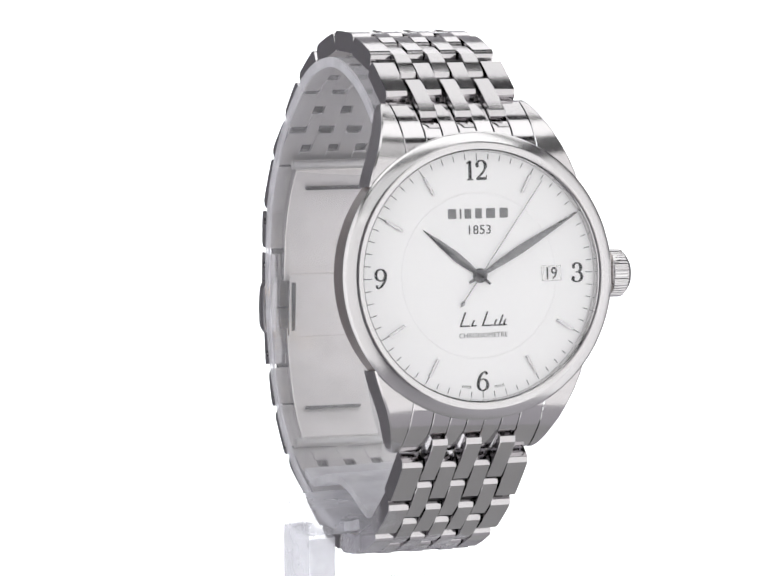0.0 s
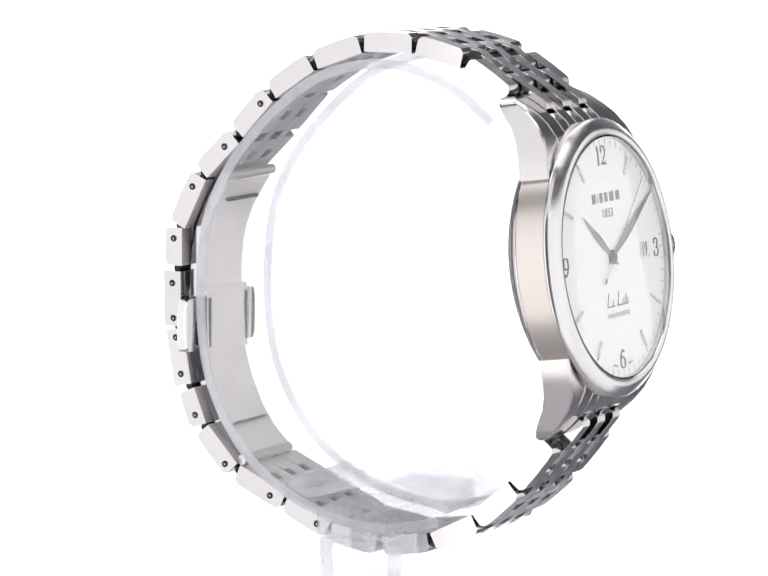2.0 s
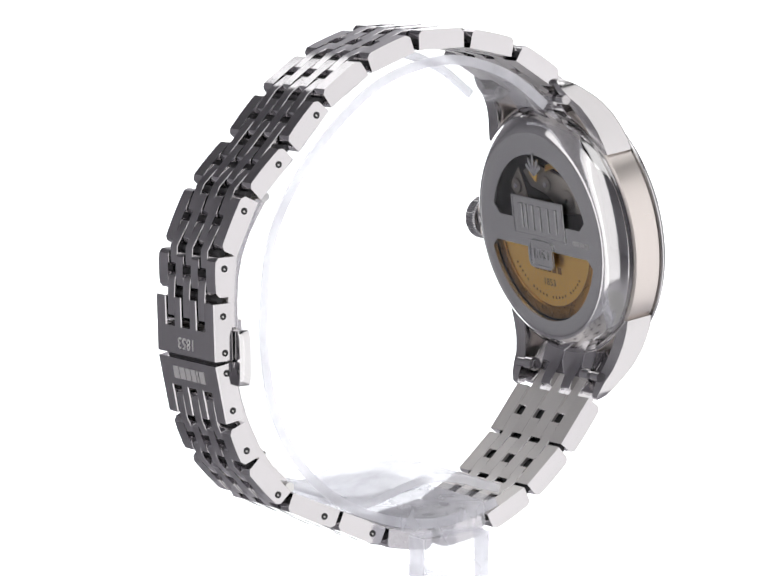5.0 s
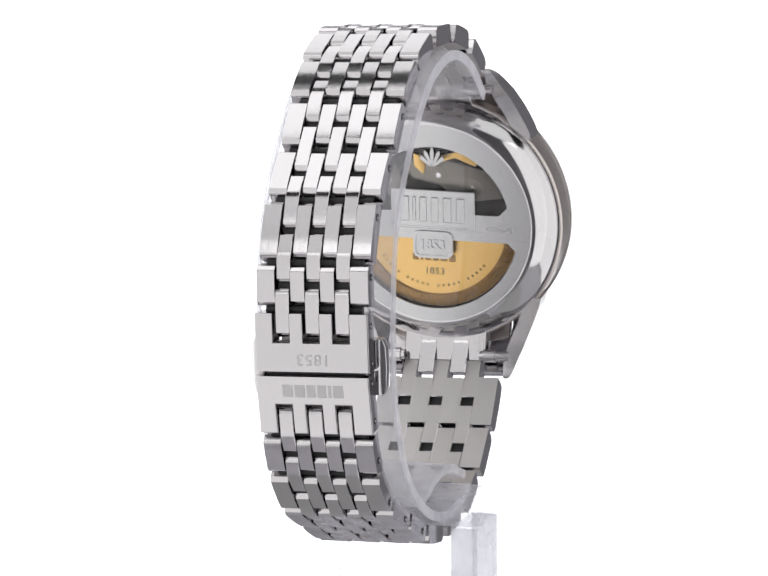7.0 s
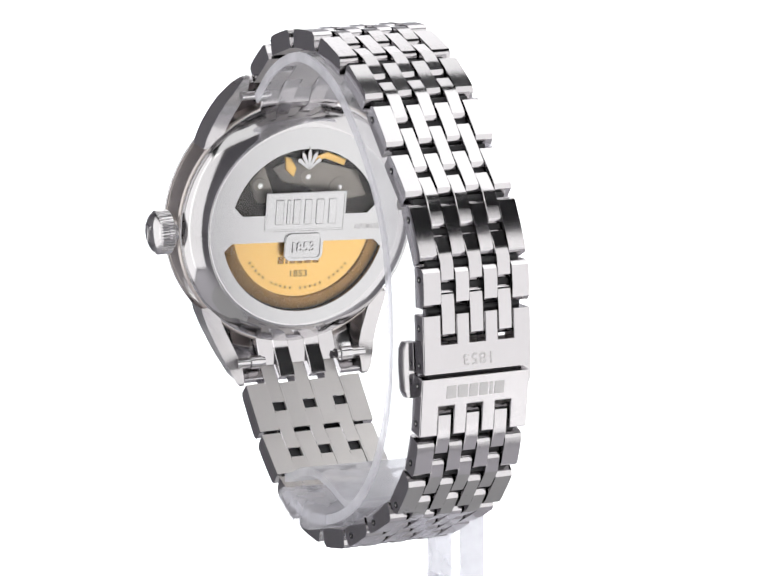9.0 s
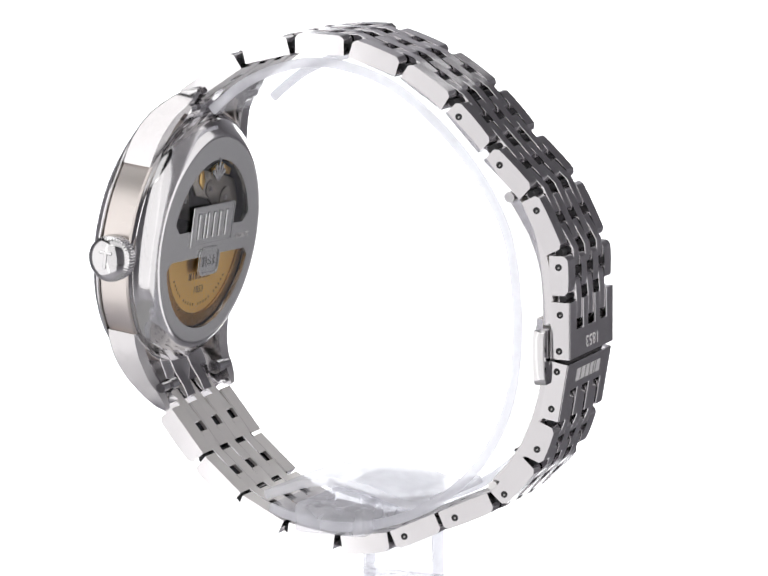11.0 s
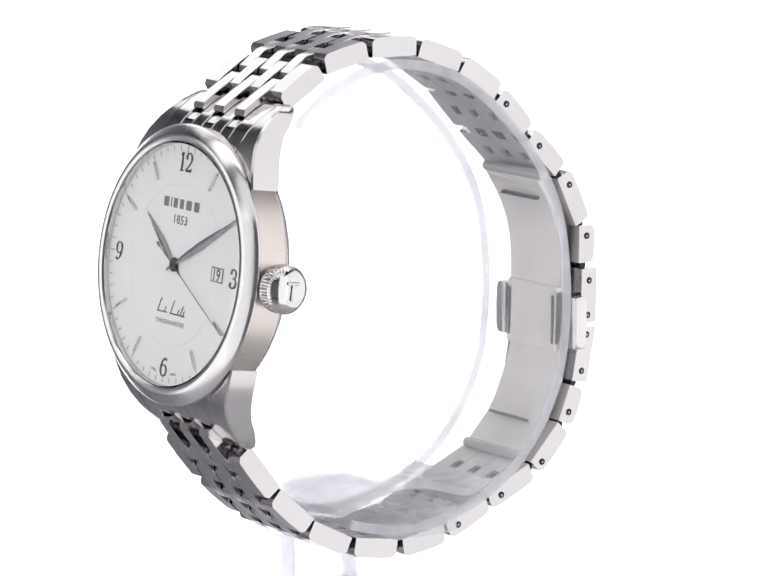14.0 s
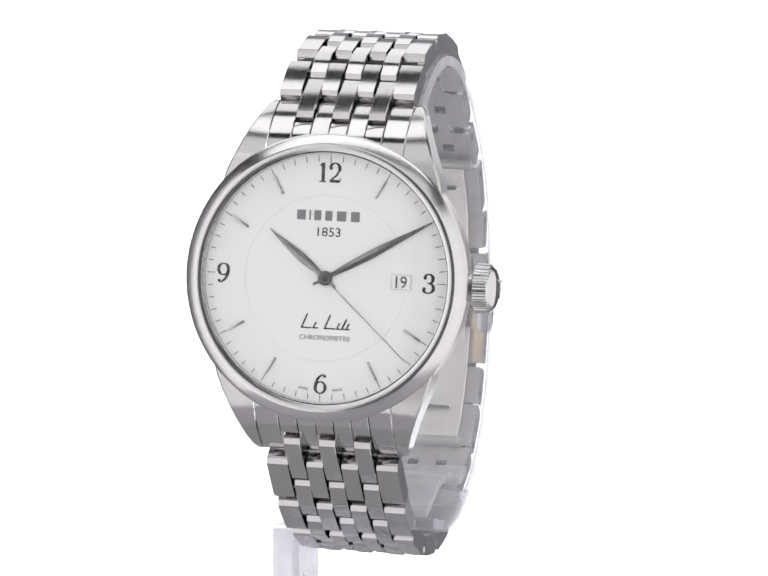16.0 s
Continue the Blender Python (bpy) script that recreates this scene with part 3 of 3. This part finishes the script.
def inside(c, loop):
    hit = False
    n = len(loop)
    for i in range(n):
        (x0, y0), (x1, y1) = loop[i], loop[(i + 1) % n]
        if (y0 > c.y) != (y1 > c.y) and c.x < (x1 - x0) * (c.y - y0) / (y1 - y0) + x0:
            hit = not hit
    return hit


build_back()


# ---- bracelet ----
# each row: centre y, z; angle of its run in the y-z plane; length; thickness; full width; sideways shift
def row(o0, i0, o1, i1, width, shift):
    p, q = Vector(((o0[0] + i0[0]) / 2, (o0[1] + i0[1]) / 2)), Vector(((o1[0] + i1[0]) / 2, (o1[1] + i1[1]) / 2))
    run = (q - p).normalized()
    return {"c": (p + q) / 2 + Vector((-run.y, run.x)) * 0.1, "run": run, "long": (q - p).length, "thick": 2.8, "wide": width, "shift": shift}


ROWS = [row((-25.0, 31.1), (-23.8, 29.3), (-18.3, 35.4), (-17.6, 33.3), 19.3, -0.6),
        row((-17.3, 36.3), (-17.0, 33.8), (-10.0, 37.9), (-9.6, 35.6), 18.6, -0.55),
        row((-8.9, 38.2), (-8.9, 35.6), (-1.1, 38.1), (-1.0, 35.5), 18.0, -0.45),
        row((-0.2, 37.8), (-0.3, 35.2), (7.5, 34.9), (6.8, 32.8), 17.4, -0.45),
        row((8.4, 34.5), (7.4, 32.5), (14.9, 30.1), (13.8, 28.2), 16.9, -0.7),
        row((15.6, 29.4), (14.3, 27.7), (20.7, 23.7), (19.4, 22.3), 16.6, -0.9),
        row((21.4, 22.9), (20.0, 21.4), (27.1, 17.4), (25.4, 16.0), 16.4, -0.75),
        row((27.6, 16.8), (25.9, 15.4), (31.6, 8.8), (29.3, 8.3), 16.3, -0.55),
        row((32.4, 8.2), (29.8, 8.2), (32.4, 2.3), (29.8, 2.5), 16.3, -0.4),
        row((32.7, 1.6), (30.1, 1.6), (32.6, -6.7), (30.0, -6.5), 16.4, -0.15),
        row((32.5, -7.0), (29.8, -7.0), (30.8, -15.6), (28.4, -15.0), 16.4, 0.05),
        row((30.3, -16.3), (28.2, -15.7), (28.0, -21.8), (26.2, -20.9), 16.2, 0.2),
        row((27.7, -22.3), (25.6, -21.3), (22.3, -28.3), (20.7, -26.4), 16.2, 0.35),
        row((21.2, -28.9), (20.2, -26.6), (13.2, -32.4), (12.4, -30.1), 16.3, 0.45),
        row((12.8, -32.6), (12.0, -30.2), (5.5, -35.8), (4.8, -33.5), 16.5, 0.45),
        row((4.8, -36.1), (4.3, -33.7), (-3.0, -37.4), (-3.2, -34.7), 16.8, 0.4),
        row((-4.2, -37.3), (-4.2, -34.5), (-11.9, -36.1), (-11.7, -33.3), 17.2, 0.3),
        row((-13.2, -35.7), (-12.4, -33.2), (-20.0, -32.1), (-19.1, -30.0), 17.8, 0.1),
        row((-20.6, -31.5), (-19.3, -29.6), (-26.6, -26.3), (-25.0, -24.5), 18.5, -0.05),
        row((-26.8, -25.8), (-25.3, -24.0), (-32.2, -19.0), (-30.3, -17.7), 18.9, -0.1)]
CLASP = (9, 10)
LINK = (BRUSHED, INSIDE)
OUTER, INNER = 0.169, 0.1324


def columns(r):
    """Left and right edge of the seven columns of a row."""
    w, x = r["wide"], -r["wide"] / 2
    out = []
    for k in range(7):
        wide = w * (OUTER if k in (0, 6) else INNER)
        out.append((x, x + wide))
        x += wide
    return out


def row_pose(r):
    """Local x across, y along the run, z outwards."""
    t = Vector((0, r["run"].x, r["run"].y))
    n = Vector((1, 0, 0)).cross(t)
    m = Matrix(((1, 0, 0), (0, 1, 0), (0, 0, 1))).to_4x4()
    m.col[0][:3], m.col[1][:3], m.col[2][:3] = (1, 0, 0), t, n
    m.col[3][:3] = (r["shift"] * MM, r["c"].x * MM, r["c"].y * MM)
    return m


def bead(wide, long, thick, bulge=0.10, gap=0.085, round_end=0.6):
    """One link piece: flat inside, slightly arched outside, rounded ends; y along, z outwards."""
    h = thick / 2
    l = long / 2
    pts = [(-l, -h), (l, -h), (l, h - 0.62), (l - 0.1, h - 0.42), (l - round_end, h)]
    for i in range(1, 6):
        f = i / 6
        y = (l - round_end) * (1 - 2 * f)
        pts.append((y, h + bulge * (1 - (1 - 2 * f) ** 2)))
    pts += [(-l + round_end, h), (-l + 0.1, h - 0.42), (-l, h - 0.62)]
    bm = prism(pts, -wide / 2 + gap, wide / 2 - gap)
    side = [e for e in bm.edges if len(e.link_faces) == 2 and e.calc_face_angle(0) > radians(60)]
    bmesh.ops.bevel(bm, geom=side, offset=0.10, segments=1, affect="EDGES", clamp_overlap=True)
    return inner_face(bm, Vector((0, 0, -1)))


def inner_face(bm, towards):
    """Gives the faces on the wrist side the second, matt material."""
    bmesh.ops.recalc_face_normals(bm, faces=bm.faces)
    bm.normal_update()
    for f in bm.faces:
        if f.normal.dot(towards) > 0.8:
            f.material_index = 1
    return bm


def build_bracelet():
    bracelet = new("bracelet")
    bracelet.empty_display_size = 0.01
    bracelet.parent = watch
    tagged(bracelet, "steel bracelet of interlocking brushed links")
    joints = []
    for a, b in zip(ROWS, ROWS[1:]):
        p = a["c"] + a["run"] * a["long"] / 2
        q = b["c"] - b["run"] * b["long"] / 2
        m = (p + q) / 2
        joints.append(m)
        w = min(a["wide"], b["wide"]) / 2 - 1.2
        s = (a["shift"] + b["shift"]) / 2
        # the pin is coloured black, so the joint reads as deep shade
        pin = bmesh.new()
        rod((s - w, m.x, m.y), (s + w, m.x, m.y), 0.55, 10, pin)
        part("link_pin", pin, GAP_SHADE, bracelet)
    # aligned pieces of every row
    for k, r in enumerate(ROWS):
        if k in CLASP:
            continue
        m = row_pose(r)
        cols = columns(r)
        wide_me = mesh_of("link", bead(cols[0][1] - cols[0][0], r["long"] - 0.17, r["thick"]), LINK)
        thin_me = mesh_of("link", bead(cols[2][1] - cols[2][0], r["long"] - 0.5, r["thick"]), LINK)
        # added black bar: closes the see-through gaps and paints their shade
        filler = box(cols[1][0] + 0.1, cols[5][1] - 0.1, -0.95, 0.95, -0.55, 0.45)
        part("link_core", filler, GAP_SHADE, bracelet, m=m)
        web = bmesh.new()
        low = -r["thick"] / 2
        for left, right in cols[:6]:
            box(right - 0.22, right + 0.22, -r["long"] / 2 + 0.25, r["long"] / 2 - 0.25, low + 0.05, low + 0.5, web)
        tagged(part("link_web", web, INSIDE, bracelet, m=m), kind="stuff")
        for j in (0, 2, 4, 6):
            x = (cols[j][0] + cols[j][1]) / 2
            part("link", wide_me if j in (0, 6) else thin_me, None, bracelet, m=m @ Matrix.Translation((x * MM, 0, 0)))
    # bridging pieces between rows
    for k in range(len(ROWS) - 1):
        if k == CLASP[0]:
            continue
        a, b = ROWS[k], ROWS[k + 1]
        p = a["c"] - a["run"] * (0.0 if k != CLASP[1] else -a["long"] * 0.04)
        q = b["c"] - b["run"] * (0.0 if k + 1 != CLASP[0] else b["long"] * 0.04)
        p, q = p + (q - p).normalized() * 0.38, q - (q - p).normalized() * 0.38
        bridge_piece(bracelet, p, joints[k], q, (a["wide"] + b["wide"]) / 2, (a["shift"] + b["shift"]) / 2)
    # pieces that join the first and last row to the end links
    bridge_piece(bracelet, Vector((-28.7, 27.9)), Vector((-25.0, 30.1)), ROWS[0]["c"] - ROWS[0]["run"] * 0.16, 19.3, -0.35)
    bridge_piece(bracelet, ROWS[-1]["c"] + ROWS[-1]["run"] * 0.16, Vector((-31.9, -18.1)), Vector((-34.5, -14.9)), 18.9, -0.1)
    # pin ends on both sides; solid black plugs paint the shade in their holes
    for y, z, k in ((16.1, 27.2, 5), (22.3, 20.6, 6), (27.9, 14.4, 7), (31.2, 6.5, 8), (31.5, -0.2, 9), (31.3, -5.4, 9), (31.0, -8.3, 10), (30.1, -13.7, 10),
                    (27.8, -19.7, 11), (22.7, -26.6, 12), (15.0, -30.6, 13), (7.0, -34.0, 14)):
        r = ROWS[k]
        for s in (-1, 1):
            x = r["shift"] + s * (r["wide"] / 2 - (0.0 if k in CLASP else 0.05))
            bm = bmesh.new()
            rod((x - s * 0.3, y, z), (x + s * 0.03, y, z), 0.5, 16, bm)
            hole = part("pin_hole_shade", bm, RECESS_SHADE, bracelet)
            bm = rod((x - s * 0.3, y, z), (x + s * 0.045, y + 0.08, z - 0.08), 0.17, 12)
            part("pin_end", bm, SATIN, bracelet)
    return bracelet


def bridge_piece(bracelet, p, j, q, wide, shift):
    """Three pieces bent over a joint, in the second, fourth and sixth column."""
    cols = columns({"wide": wide})
    u, v = (j - p).normalized(), (q - j).normalized()
    def out(d):
        return Vector((-d.y, d.x))
    mid = (out(u) + out(v)).normalized()
    h = 1.36
    def at(c, n, k):
        return c + n * k
    pts = [at(p + u * 0.45, out(u), -h), at(j, mid, -h), at(q - v * 0.45, out(v), -h), at(q, out(v), h - 0.62), at(q - v * 0.1, out(v), h - 0.42), at(q - v * 0.6, out(v), h),
           at((j + q) / 2, (mid + out(v)).normalized(), h + 0.08), at(j, mid, h + 0.12), at((j + p) / 2, (mid + out(u)).normalized(), h + 0.08),
           at(p + u * 0.6, out(u), h), at(p + u * 0.1, out(u), h - 0.42), at(p, out(u), h - 0.62)]
    w = cols[1][1] - cols[1][0]
    bm = prism([(a.x - j.x, a.y - j.y) for a in pts], -w / 2 + 0.085, w / 2 - 0.085)
    bevel(bm, 0.08, 1, 60)
    me = mesh_of("center_link", inner_face(bm, Vector((0, -mid.x, -mid.y))), LINK)
    for k in (1, 3, 5):
        x = (cols[k][0] + cols[k][1]) / 2 + shift
        part("center_link", me, None, bracelet, m=Matrix.Translation((x * MM, j.x * MM, j.y * MM)))


bracelet = build_bracelet()


def build_end_links():
    for sy in (1, -1):
        top = [(u, z + 0.03) for u, z in SHOULDER[2:]]
        low = [(23.3, -9.6), (21.8, -8.6), (20.0, -7.0), (18.0, -5.8), (16.0, -5.4)]
        cols = columns({"wide": 19.4})
        under = [(u, z - 1.5) for u, z in top[:4]] + [(22.0, -7.6), (20.0, -6.8), (18.0, -5.7), (16.0, -5.2)]
        bm = bevel(prism([(sy * u, z) for u, z in under], -6.4, 6.4), 0.1, 1, 40)
        part("end_link", bm, BRUSHED, bracelet, "brushed end link fitted between the lugs", HEAD)
        for k in (0, 2, 4, 6):
            edge = low if k in (2, 4) else [(u - 0.9, z - 1.0) for u, z in top[:0:-1]]
            bm = prism([(sy * u, z) for u, z in top + edge], cols[k][0] + 0.045, cols[k][1] - 0.045)
            part("end_link_rib", bevel(bm, 0.1, 1, 40), BRUSHED, bracelet, m=HEAD)
        rib = top[:3] + ([(21.2, -4.4), (21.0, -5.4)] if sy > 0 else [(21.4, -4.57), (21.7, -4.9), (21.5, -5.7)])
        for k in (1, 3, 5):
            bm = prism([(sy * u, z) for u, z in rib + [(19.4, -4.4), (16.0, -3.2)]], cols[k][0] + 0.045, cols[k][1] - 0.045)
            part("end_link_rib", bevel(bm, 0.08, 1, 40), BRUSHED, bracelet, m=HEAD)


build_end_links()


def build_clasp():
    for k, sy in ((9, -1), (10, 1)):
        r = ROWS[k]
        cols = columns(r)
        l, h = r["long"] / 2, r["thick"] / 2
        edge, notch = sy * l, sy * l * 0.08
        pts = [(cols[0][0], -edge)]
        pts += [(cols[0][0], edge)]
        for j in (1, 3, 5):
            pts += [(cols[j][0] - 0.12, edge), (cols[j][0] - 0.12, -notch * 0.2), (cols[j][1] + 0.12, -notch * 0.2), (cols[j][1] + 0.12, edge)]
        pts += [(cols[6][1], edge), (cols[6][1], -edge)]
        bm = prism(pts, -h, h + 0.12, 2)
        bevel(bm, 0.14, 2, 40)
        c = part("clasp_plate", bm, BRUSHED, bracelet, "brushed folding clasp plate with three slots", row_pose(r), 10)
    # words in relief on the clasp, upside down as worn
    up = row_pose(ROWS[10])
    x = -4.4
    for w in (1.45, 0.45, 1.25, 1.25, 1.45, 1.45):
        part("clasp_block", box(x, x + w, -3.0, -1.2, 1.5, 1.58), ETCHED, bracelet, m=up)
        x += w + 0.3
    part("clasp_number", shifted(letters("1853", 2.3, 0.03, 0.02, 1.1), 0, 2.4, 1.55, turn=0), ETCHED, bracelet, "engraved number 1853", row_pose(ROWS[9]))
    for s in (-1, 1):
        # push button: a plate with a rounded outer edge
        x0, x1 = s * 7.5, s * 9.75
        pts = [(x0, -2.3), (s * 9.3, -2.3), (x1, -3.4), (x1 + s * 0.1, -6.2), (x1, -9.1), (s * 9.3, -10.2), (x0, -10.2)]
        bm = prism(pts, 27.9, 29.8, 1)
        part("push_button", bevel(bm, 0.25, 2, 25), POLISHED, bracelet, "polished clasp push button", pose(-0.05 * MM, 0, 0))
    def blade(name, line, thick, wide, mat, shift):
        pts = [Vector(p) for p in line]
        up_, dn = [], []
        for i, p in enumerate(pts):
            d = (pts[min(i + 1, len(pts) - 1)] - pts[max(0, i - 1)]).normalized()
            n = Vector((-d.y, d.x))
            up_.append(p + n * thick / 2)
            dn.append(p - n * thick / 2)
        bm = prism([(p.x, p.y) for p in up_ + dn[::-1]], -wide / 2, wide / 2)
        bevel(bm, 0.12, 1, 50)
        for f in bm.faces:
            f.material_index = 1 if abs(f.normal.x) > 0.8 else 0
        part(name, bm, (mat, BRUSHED), bracelet, "curved satin steel folding blade", pose(shift * MM, 0, 0))
    blade("clasp_blade", [(23.7, 15.7), (25.2, 13.4), (26.6, 11.0), (27.8, 8.0), (28.5, 5.0), (28.75, 1.5), (28.8, -2.3)], 1.7, 12.2, BLADE, -0.3)
    blade("clasp_blade", [(28.7, -9.6), (28.1, -12.5), (27.0, -16.0), (25.2, -20.0), (23.0, -23.2), (20.6, -25.6)], 1.7, 12.2, BLADE, 0.25)
    blade("clasp_bridge", [(27.5, -1.2), (27.5, -5.0), (27.3, -10.8)], 1.1, 11.6, BLADE, 0.0)
    for y, z in ((23.5, 16.0), (20.3, -25.9)):
        bm = rod((-6.9, y, z), (6.9, y, z), 0.75, 16)
        part("clasp_hinge", bm, SATIN, bracelet, "steel hinge pin of the clasp")
    # slots are solid black bars, their shade put into the colour
    for x in (-5.2, 5.2):
        part("clasp_slot_shade", bevel(box(x - 0.3, x + 0.3, 26.75, 27.2, -9.8, -2.4), 0.06, 1), RECESS_SHADE, bracelet, "upright black bar for a slot's shade beside the button")
    for y, z, a in ((24.6, 12.2, 60), (23.0, -21.0, -58)):
        bm = bevel(box(-4.4, 4.4, -0.35, 0.35, -0.1, 0.25), 0.06, 1)
        m = pose(0, y * MM, z * MM) @ Matrix.Rotation(radians(90 - a), 4, "X")
        part("clasp_slot_shade", bm, RECESS_SHADE, bracelet, "black bar for a slot's shade", m)


build_clasp()

# ---- clear stand ----
stand = tagged(new("display_stand"), "clear acrylic watch stand with an open spring ring", "stand")
stand.empty_display_size = 0.01
stand.matrix_basis = STAND_REST


def strip(line, thick, lo, hi, bv=0.2):
    pts = [Vector(p) for p in line]
    a, b = [], []
    for i, p in enumerate(pts):
        d = (pts[min(i + 1, len(pts) - 1)] - pts[max(0, i - 1)]).normalized()
        n = Vector((-d.y, d.x))
        a.append(p + n * thick / 2)
        b.append(p - n * thick / 2)
    bm = prism([(p.x, p.y) for p in a + b[::-1]], lo, hi)
    return bevel(bm, bv, 2, 50)


def smooth_line(points, per=6):
    out = []
    n = len(points)
    for i in range(n - 1):
        p0, p1, p2, p3 = (Vector(points[max(0, min(n - 1, i + k))]) for k in (-1, 0, 1, 2))
        for s in range(per):
            t = s / per
            out.append(0.5 * ((2 * p1) + (p2 - p0) * t + (2 * p0 - 5 * p1 + 4 * p2 - p3) * t * t + (3 * p1 - p0 - 3 * p2 + p3) * t ** 3))
    return out + [Vector(points[-1])]


def build_stand():
    ring = smooth_line([(-22.3, 26.6), (-16.5, 31.0), (-9.0, 33.8), (-2.0, 34.0), (6.0, 31.6), (13.0, 26.6), (19.5, 19.6), (24.0, 11.5), (25.6, 2.5), (25.6, -6.0),
                        (24.0, -14.5), (19.5, -22.6), (13.0, -28.4), (5.0, -31.9), (-3.0, -33.2), (-10.0, -32.2), (-13.5, -31.2)])
    part("spring_ring", strip(ring, 1.4, -9.6, 9.6), FILM, stand, "clear open spring ring", smooth=40)
    ring_part = bpy.data.objects["spring_ring"]
    # added pale strips paint the bright line of the ring's edges
    for lo in (-10.0, 9.62):
        part("edge", strip(ring, 1.4, lo, lo + 0.38, 0.05), EDGE, ring_part, "pale added strip for the light caught in a cut edge", smooth=40)
    arch = smooth_line([(-14.8, -29.6), (-11.5, -28.6), (-8.0, -27.4), (-3.5, -26.8), (1.5, -27.4), (5.5, -28.6), (8.5, -29.2), (12.0, -28.4)])
    part("spring_tongue", strip(arch, 1.3, -9.0, 9.0), HAZE, stand, "hazy clear arched tongue", smooth=40)
    part("arm", bevel(box(-15.6, 13.0, -8.0, 3.2, -33.8, -29.5), 0.7, 3), ACRYLIC, stand, "clear horizontal arm")
    part("post", bevel(box(-15.7, -11.4, -8.3, 2.6, -88.0, -33.9), 0.4, 2), ACRYLIC, stand, "clear upright post")
    post = bpy.data.objects["post"]
    # added pale strips paint the bright upright edges of the post
    for y in (-8.75, 2.62):
        part("edge", bevel(box(-15.5, -11.6, y, y + 0.33, -88.0, -34.0), 0.1, 1), HAZE, post, "pale added strip for the light caught in a cut edge")
    bm = bmesh.new()
    pts = [(10.0, 4.0), (10.0, -10.0), (7.5, -12.5), (-13.5, -12.5), (-16.0, -10.0), (-16.0, 4.0), (-13.5, 6.5), (7.5, 6.5)]
    part("shelf", bevel(prism([(x if x > -11 else -11.1, y) for x, y in pts], -46.2, -43.8, 2, bm), 0.4, 2), ACRYLIC, stand, "small clear shelf with cut corners")
    foot = [(20 * math.cos(radians(a)) - 6, 20 * math.sin(radians(a)) - 3) for a in range(0, 360, 15)]
    part("base", bevel(prism(foot, -92.0, -88.0, 2), 0.6, 2), ACRYLIC, stand, "round clear base plate")


build_stand()


def motions():
    turns = [(t, pose(0, 0, 0, 0, 0, a)) for t, a in TURN]
    walk(watch, [(t, m @ REST) for t, m in turns])
    walk(stand, [(t, m @ STAND_REST) for t, m in turns])
    # the seconds hand goes six degrees a second
    walk(second_hand, [(t, HEAD @ pose(0, 0, 0, 0, 0, -(36.4 + 6.0 * t))) for t in range(0, 17)])


motions()
